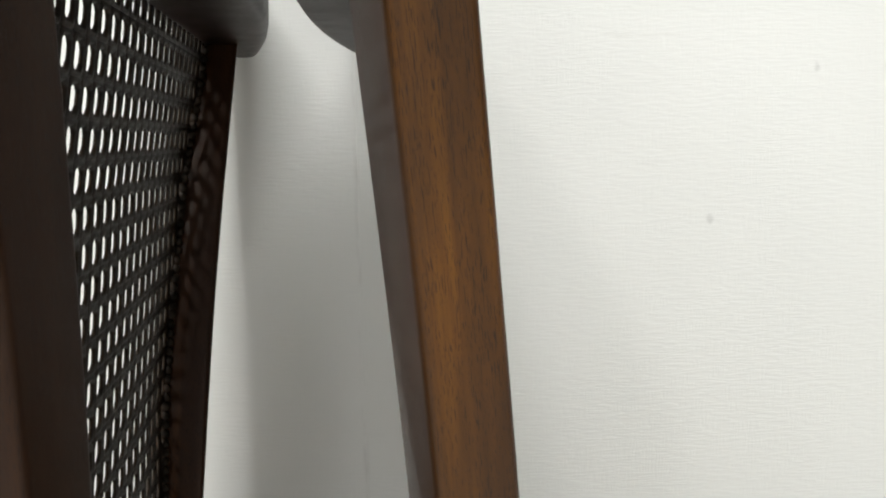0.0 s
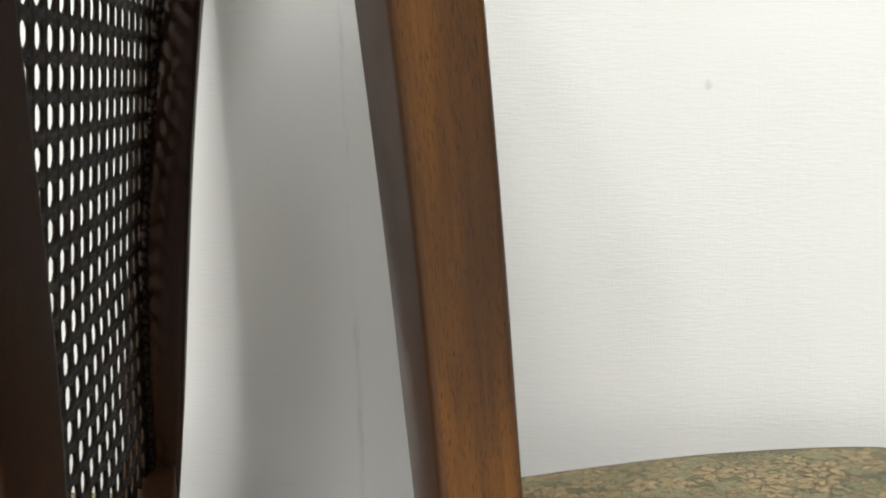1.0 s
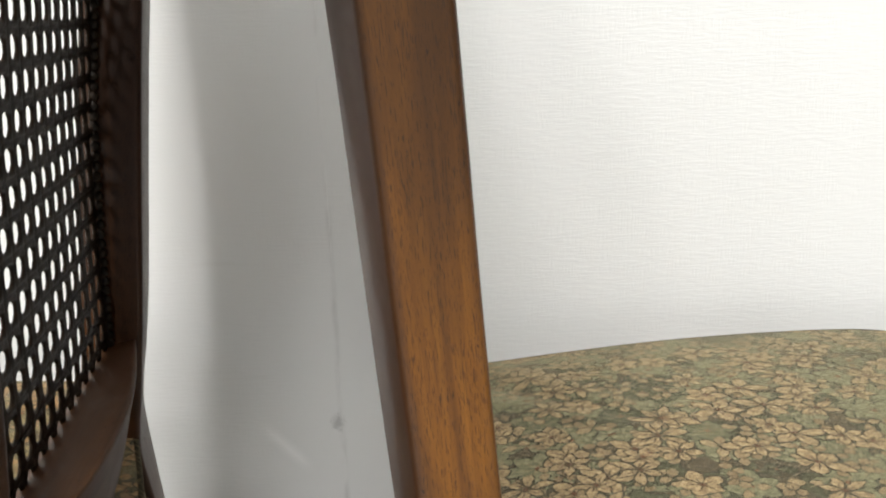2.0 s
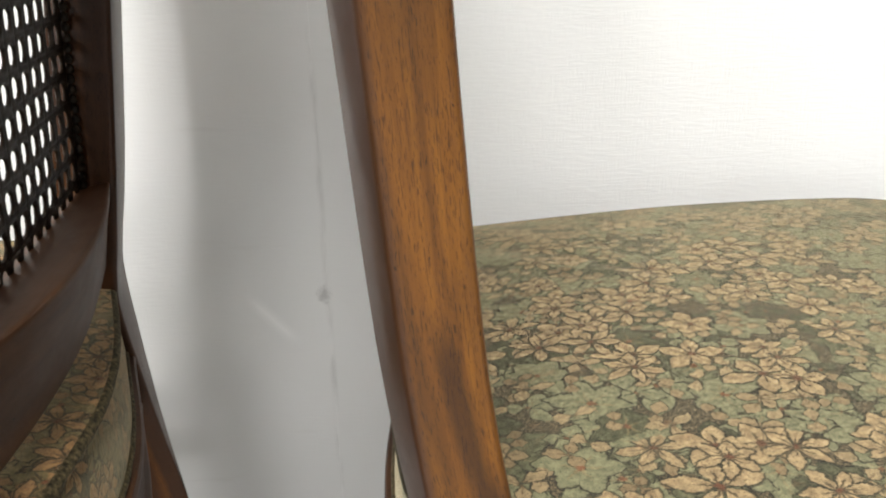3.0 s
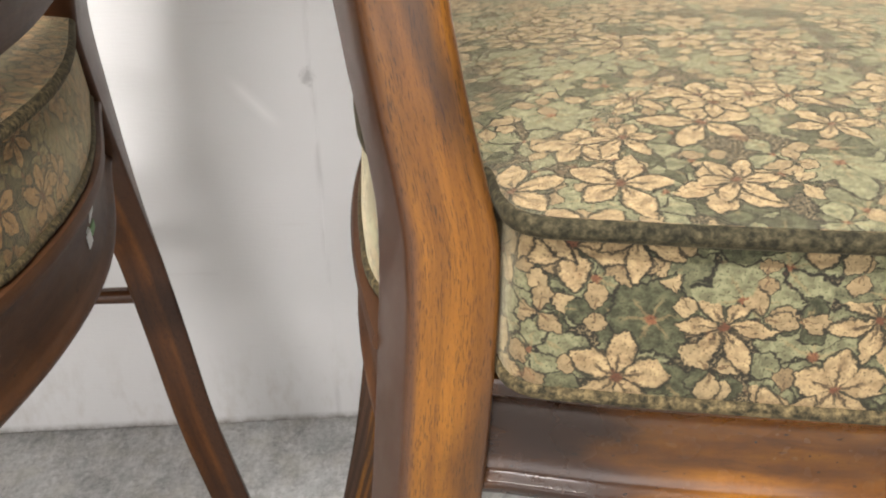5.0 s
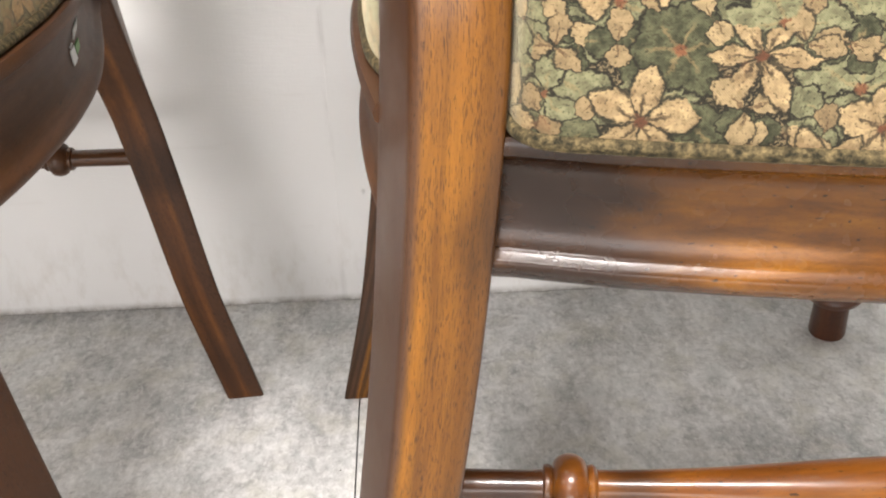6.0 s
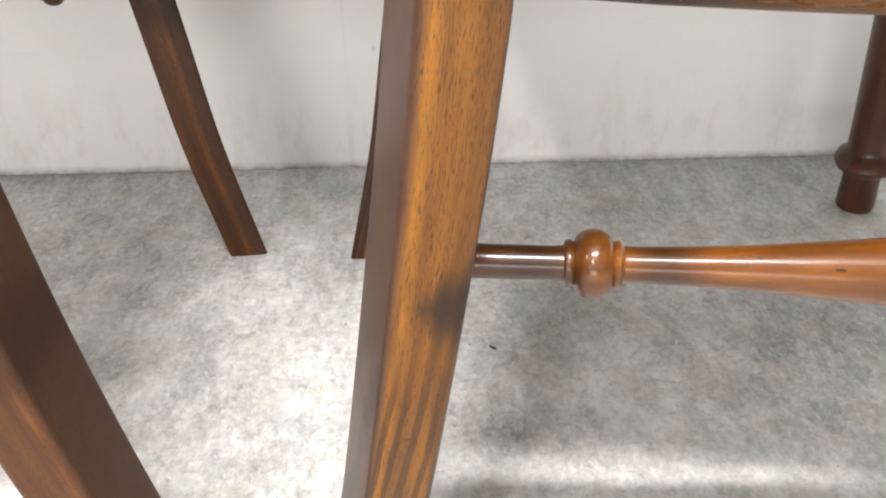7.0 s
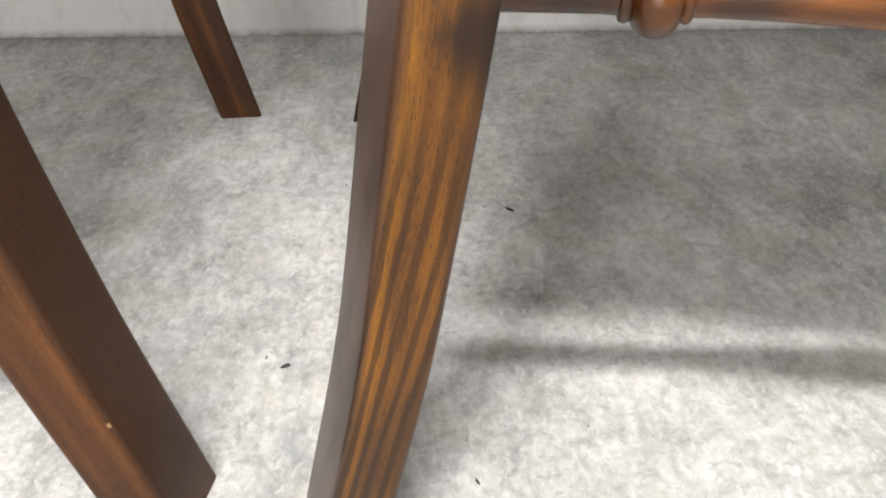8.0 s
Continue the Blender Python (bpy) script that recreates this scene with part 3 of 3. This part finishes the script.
def cushion_outline(n=140):
    side = [(0.066, 0.147), (0.082, 0.153), (0.0965, 0.163), (0.0985, 0.186), (0.1035, 0.2005), (0.122, 0.2065), (0.167, 0.2165), (0.23, 0.2285),
            (0.29, 0.2355), (0.37, 0.2375), (0.425, 0.229), (0.456, 0.195), (0.472, 0.11)]
    rear = [(back_u(v, 0.40) + 0.003, v, 0) for v in np.linspace(-0.125, 0.125, 9)]
    pts = rear[4:] + [(u, v, 0) for u, v in side] + [(0.477, 0.0, 0)] + [(u, -v, 0) for u, v in side[::-1]] + rear[:5]
    return smooth_curve(pts, n + 1)[:-1]


def cushion_mesh():
    line = cushion_outline()
    centre = Vector((0.26, 0, 0))
    m = len(line)
    normal = []
    for i in range(m):
        d = line[(i + 1) % m] - line[i - 1]
        normal.append(Vector((d.y, -d.x, 0)).normalized())
    length = [0.0]
    for i in range(1, m):
        length.append(length[-1] + (line[i] - line[i - 1]).length)
    whole = length[-1] + (line[0] - line[-1]).length
    rings, uvs = [], []
    for s in (0.08, 0.2, 0.35, 0.5, 0.65, 0.78, 0.88, 0.95, 0.985):
        ring, uv = [], []
        for i, p in enumerate(line):
            q = centre.lerp(p, s) - normal[i] * 0.004 * s
            ring.append(Vector((q.x, q.y, 0.4460 + seat_lift(q.y) + 0.0155 * (1 - s ** 2.6))))
            uv.append((q.x, q.y))
        rings.append(ring)
        uvs.append(uv)
    rings.append([q.copy() for q in rings[-1]])
    uvs.append([(2.0 + length[i], 0.0) for i in range(m)])
    for off, z, run in ((0.0012, 0.4415, 0.002), (0.0, 0.434, 0.012), (-0.0014, 0.424, 0.024), (-0.0022, 0.412, 0.038), (-0.0028, 0.402, 0.048), (-0.0032, 0.3965, 0.054), (-0.0025, 0.3935, 0.058), (0.012, 0.3915, 0.07)):
        rings.append([p + normal[i] * off + Vector((0, 0, z + seat_lift(p.y) * max(0.0, (z - 0.3965) / 0.0495))) for i, p in enumerate(line)])
        uvs.append([(2.0 + length[i], -run) for i in range(m)])
    bm = bmesh.new()
    layer = bm.loops.layers.uv.new("UVMap")
    vs = [[bm.verts.new(p) for p in r] for r in rings]
    where = {v: uvs[i][j] for i, r in enumerate(vs) for j, v in enumerate(r)}
    for a, b in zip(vs, vs[1:]):
        for j in range(m):
            bm.faces.new((a[j], a[(j + 1) % m], b[(j + 1) % m], b[j]))
    bm.faces.new(vs[0])
    bm.faces.new(list(reversed(vs[-1])))
    for f in bm.faces:
        wraps = max(where[v][0] for v in f.verts) - min(where[v][0] for v in f.verts) > 0.6 and len(f.verts) == 4
        for lp in f.loops:
            x, y = where[lp.vert]
            lp[layer].uv = (x + whole if wraps and x < 2.3 else x, y)
    return bm, line, normal


def cane_mesh():
    """Woven cane, bowed with the back: a lattice of strands round open eight-sided holes, with pinholes where the pairs cross."""
    bm = bmesh.new()
    low, wide, tall = 0.5085, 0.0157, 0.0147
    rng = random.Random(5)

    def put(v, z, lift):
        z = min(z, 0.884)
        return bm.verts.new((cane_u(z) - lift, v, z))

    for j in range(25):
        for i in range(-17, 18):
            cv, cz = i * wide, low + (j + 0.5) * tall
            if abs(cv) > at(OUT, min(cz, 0.88)) - stile(min(cz, 0.88), cv) + 0.009:
                continue
            h, g = wide * 0.300 * rng.uniform(0.90, 1.08), tall * 0.320 * rng.uniform(0.92, 1.06)
            c = 0.00150 * rng.uniform(0.5, 1.2)
            jv, jz = rng.uniform(-0.0004, 0.0004), rng.uniform(-0.0004, 0.0004)
            inner, outer, ridge = [], [], []
            for sv, sz in ((1, -1), (1, 1), (-1, 1), (-1, -1)):
                a = (jv + sv * h, jz + sz * g * 0.36)
                b = (jv + sv * h * 0.40, jz + sz * g)
                p, q = (sv * wide / 2, sz * (tall / 2 - c)), (sv * (wide / 2 - c), sz * tall / 2)
                inner += [a, b] if sv * sz > 0 else [b, a]
                outer += [p, q] if sv * sz > 0 else [q, p]
            ridge = [((x0 + x1) / 2, (z0 + z1) / 2) for (x0, z0), (x1, z1) in zip(inner, outer)]
            loops = []
            for ring, lift in ((inner, 0.0), (ridge, 0.0009), (outer, 0.0002)):
                loops.append([put(cv + x, cz + z, lift) for x, z in ring])
            loops.append([put(cv + x, cz + z, -0.0008) for x, z in outer])
            loops.append([put(cv + x, cz + z, -0.0012) for x, z in ridge])
            loops.append([put(cv + x, cz + z, -0.0006) for x, z in inner])
            for la, lb in ((0, 1), (1, 2), (3, 4), (4, 5), (5, 0)):
                for k in range(8):
                    bm.faces.new((loops[la][k], loops[la][(k + 1) % 8], loops[lb][(k + 1) % 8], loops[lb][k]))
    return bm


def stretcher_profile():
    half = [(0.0, 0.0063), (0.078, 0.0061), (0.091, 0.0064), (0.0925, 0.0081), (0.0965, 0.0086), (0.1005, 0.0081), (0.1015, 0.0077), (0.104, 0.0097), (0.108, 0.0112), (0.114, 0.0123),
            (0.121, 0.0126), (0.128, 0.0123), (0.134, 0.0111), (0.138, 0.0095), (0.1395, 0.0077), (0.1415, 0.0082), (0.1455, 0.0086), (0.1485, 0.0079), (0.150, 0.0066), (0.165, 0.0065),
            (0.22, 0.0071), (0.28, 0.0082), (0.34, 0.0099), (0.40, 0.0117), (0.45, 0.0129), (0.5, 0.0134)]
    half = [(-0.035, half[0][1])] + half
    return half + [(1 - s, r) for s, r in reversed(half[:-1])]


def build_chair():
    chair = new("cane_back_chair")
    for side in (-1, 1):
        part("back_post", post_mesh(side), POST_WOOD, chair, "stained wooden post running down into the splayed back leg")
    # crest rail
    rings = []
    for i in range(41):
        v = -0.287 + 0.574 * i / 40
        tip = min(1.0, (0.287 - abs(v)) / 0.02)
        soft = math.sqrt(max(0.05, 1 - (1 - tip) ** 2))
        u = at(REAR, 0.88) - 0.027 * (1 - (v / 0.287) ** 2) - 0.010
        top, bottom = 0.955 + 0.025 * (1 - (v / 0.287) ** 2), CREST_LOW
        mid = (top + bottom) / 2
        inward = max(u + 0.016 + 0.020 * soft, (cane_u(0.88) + 0.012) if abs(v) < 0.24 else 0.0)
        h = (top - bottom) / 2 * soft
        q = rounded([Vector((u + 0.012 - 0.016 * soft, mid - h)), Vector((inward, mid - h)), Vector((inward - 0.006, mid + h)), Vector((u + 0.012 - 0.020 * soft, mid + h))], 0.008 * soft, 4)
        rings.append([Vector((p.x, v, p.y)) for p in q])
    part("crest_rail", loft(rings), CREST_SHADED, chair, "glossy curved crest rail, coloured near black for shade")
    # lower back rail
    rings = []
    ends = [-(at(OUT, 0.50) - stile(0.50, -1) + 0.007), at(OUT, 0.50) - THICK + 0.007]
    for i in range(33):
        v = ends[0] + (ends[1] - ends[0]) * i / 32
        u0, u1 = back_u(v, 0.465) - 0.001, back_u(v, 0.52) + 0.002
        front = max(at(REAR, 0.52) + 0.013, u1 + 0.016)
        q = rounded([Vector((u0, 0.463)), Vector((front, 0.463)), Vector((front, 0.516)), Vector((u1, 0.5205))], 0.0032, 4)
        rings.append([Vector((p.x, v, p.y)) for p in q])
    part("lower_back_rail", loft(rings), RAIL_Y, chair)
    tagged(part("cane_panel", cane_mesh(), CANE, chair, "dark brown woven cane panel with open octagonal holes", 80), kind="stuff")
    # cane spline along the posts and rails
    for side in (-1, 1):
        pts = [(cane_u(z) - 0.0015, (at(OUT, z) - stile(z, side) - 0.002) * side, z) for z in np.linspace(0.519, 0.873, 66)]
        bm = bmesh.new()
        for p in pts:
            ball = bmesh.ops.create_icosphere(bm, subdivisions=1, radius=0.0029)
            bmesh.ops.transform(bm, matrix=Matrix.Translation(p) @ Matrix.Diagonal((1, 0.9, 1.15, 1)), verts=ball["verts"])
        tagged(part("cane_binding", bm, CANE, chair, "knotted dark cane edging beside the post"), kind="stuff")
    # seat frame
    rear = [(back_u(v, 0.37) - 0.0005, v, 0) for v in np.linspace(0.163, -0.163, 41)]
    part("rear_seat_rail", rail_sweep([Vector(p) for p in rear]), RAIL_Y, chair, "bowed dark brown seat rail with moulded beads")
    us = np.linspace(0.086, 0.405, 30)
    part("side_seat_rail", rail_sweep([Vector((u, -plan_side(u), 0)) for u in us]), RAIL_X, chair, "orange-brown lacquered seat rail with moulded beads")
    part("side_seat_rail", rail_sweep([Vector((u, plan_side(u), 0)) for u in us[::-1]]), RAIL_X, chair, "orange-brown lacquered seat rail with moulded beads")
    front = smooth_curve([(0.432, -0.228, 0), (0.458, -0.16, 0), (0.470, -0.08, 0), (0.473, 0, 0), (0.470, 0.08, 0), (0.458, 0.16, 0), (0.432, 0.228, 0)], 31)
    part("front_seat_rail", rail_sweep(front), RAIL_Y, chair)
    bm, line, normal = cushion_mesh()
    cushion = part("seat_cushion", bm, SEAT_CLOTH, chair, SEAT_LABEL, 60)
    top = [p + normal[i] * -0.0005 + Vector((0, 0, 0.4432 + seat_lift(p.y))) for i, p in enumerate(line)]
    part("piping", tube(top, 0.0034, 10, True), TOP_PIPING, cushion, "olive corded piping")
    low = [p + normal[i] * -0.0026 + Vector((0, 0, 0.3928)) for i, p in enumerate(line)]
    part("piping", tube(low, 0.0025, 10, True), WELT, cushion, "fuzzy tan and olive corded welt")
    # front legs
    for side in (-1, 1):
        prof = [(0.0, 0.0150), (0.008, 0.0160), (0.085, 0.0150), (0.095, 0.0175), (0.105, 0.0235), (0.118, 0.0255), (0.132, 0.0235), (0.142, 0.0185), (0.155, 0.0172),
                (0.30, 0.0185), (0.55, 0.0215), (0.66, 0.0225), (0.67, 0.026), (0.70, 0.028), (0.73, 0.026), (0.74, 0.022), (0.80, 0.023), (1.0, 0.024)]
        part("front_leg", turned(prof, (0.437, 0.229 * side, 0), (0.424, 0.219 * side, 0.389)), LEG_DARK, chair, "dark turned leg with ring beads")
    # side stretchers
    for side in (-1, 1):
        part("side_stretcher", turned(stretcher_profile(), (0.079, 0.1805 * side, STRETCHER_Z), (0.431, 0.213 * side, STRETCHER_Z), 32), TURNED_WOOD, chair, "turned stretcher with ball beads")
    return chair


chair = tagged(build_chair(), "orange-brown stained cane-back dining chair with a green floral seat", "chair", "two dining chairs by the wall")
chair.matrix_basis = pose(0, 0.465, 0)
LEAN, SPREAD, BULGE, FULL_SIDE, STRETCHER_Z = -0.019, 0.028, 1.35, 1, 0.222
WIDE_STILE, CREST_LOW, SEAT_LEAN = True, 0.872, (0.0, 0.0)
# the second chair takes the wood and cloth with shade in their colour
POST_WOOD, TURNED_WOOD, TOP_PIPING, SEAT_CLOTH = POST_SHADED, TURNED_SHADED, WELT, FABRIC_SHADED
SEAT_LABEL = "upholstered seat with flowers and leaves, cloth browned for shade"
second = tagged(build_chair(), "cane-back dining chair, wood darkened for shade, with floral seat and a small sticker", "chair", "two dining chairs by the wall")
second.matrix_basis = pose(-0.0558, 0.4755, 0, 0, 0, 184.49)

# bare chips on the edges of two legs
for owner, side, z, tall in ((chair, -1, 0.108, 0.0026), (second, 1, 0.073, 0.0022)):
    bm = bmesh.new()
    bmesh.ops.create_icosphere(bm, subdivisions=2, radius=1)
    for v in bm.verts:
        n = 1 + 0.5 * noise.noise(v.co * 1.7)
        slant = (at(REAR, z + 0.01) - at(REAR, z - 0.01)) / 0.02
        dz = v.co.z * tall * n
        v.co = Vector((at(REAR, z) + 0.0008 + v.co.x * n * 0.0009 + slant * dz, side * (at(OUT, z) - 0.0006) + v.co.y * n * 0.0009, z + dz))
    part("chip", bm, CHIP, owner, "pale bare chip in the stain on the edge")

# small sticker marks on the second chair's rear rail
marks = ((0.0, 0.009, 0.3600, 0.3672, STICKER_WHITE), (0.0012, 0.0065, 0.3680, 0.3692, STICKER_WHITE), (0.0110, 0.0138, 0.3690, 0.3750, STICKER_WHITE),
         (0.0152, 0.0180, 0.3698, 0.3758, STICKER_WHITE), (0.0194, 0.0218, 0.3706, 0.3766, STICKER_WHITE), (0.0110, 0.0215, 0.3620, 0.3668, STICKER_GREEN))
for a, b, z0, z1, material in marks:
    v0, v1 = 0.030 - a, 0.030 - b
    bm = bmesh.new()
    quad = []
    for v, z in ((v0, z0), (v1, z0 + 0.0006), (v1, z1), (v0, z1 - 0.0006)):
        quad.append((back_u(v, 0.37) - 0.0005 + float(np.interp(z, (0.357, 0.364, 0.3705, 0.3765), (0.0040, 0.0050, 0.0048, 0.0034))) - 0.0002, v, z))
    f0 = [bm.verts.new(q) for q in quad]
    f1 = [bm.verts.new((q[0] - 0.0006, q[1], q[2])) for q in quad]
    bm.faces.new(f0)
    bm.faces.new(f1)
    for i in range(4):
        bm.faces.new((f0[i], f0[(i + 1) % 4], f1[(i + 1) % 4], f1[i]))
    part("sticker", bm, material, second, "small white and green printed sticker")

# crumbs on the floor
for i, (x, y, size, turn) in enumerate(((-0.019, 0.378, 0.0045, 30), (-0.030, 0.385, 0.0022, 80), (0.077, 0.302, 0.0032, 120), (0.107, 0.516, 0.0055, 140), (0.091, 0.520, 0.0018, 10), (0.001, 0.547, 0.002, 60))):
    bm = bmesh.new()
    bmesh.ops.create_icosphere(bm, subdivisions=2, radius=1)
    for v in bm.verts:
        n = 1 + 0.5 * noise.noise(v.co * 1.3 + Vector((i * 7.1, 0, 0)))
        v.co = Vector((v.co.x * n * size * 0.65, v.co.y * n * size * 0.2, (v.co.z * n + 1) * size * 0.16))
    ob = tagged(part("crumb", bm, CRUMB), "tiny dark crumb lying on the vinyl floor", "debris", "crumbs on the floor")
    ob.matrix_basis = pose(x, y, 0.0001, 0, 0, turn)

# ---- floor tiles ----
tile_mesh = None
for i in range(-6, 5):
    for j in range(-11, 1):
        if tile_mesh is None:
            t0 = part("tile", box(0.0006, 0.0006, -0.004, TILE - 0.0006, TILE - 0.0006, 0.0, 0.0005), VINYL, floor)
            tile_mesh = t0.data
        else:
            t0 = new("tile", tile_mesh)
            t0.parent = floor
        t0.matrix_basis = pose(SEAM_X + i * TILE, SEAM_Y + j * TILE, 0)
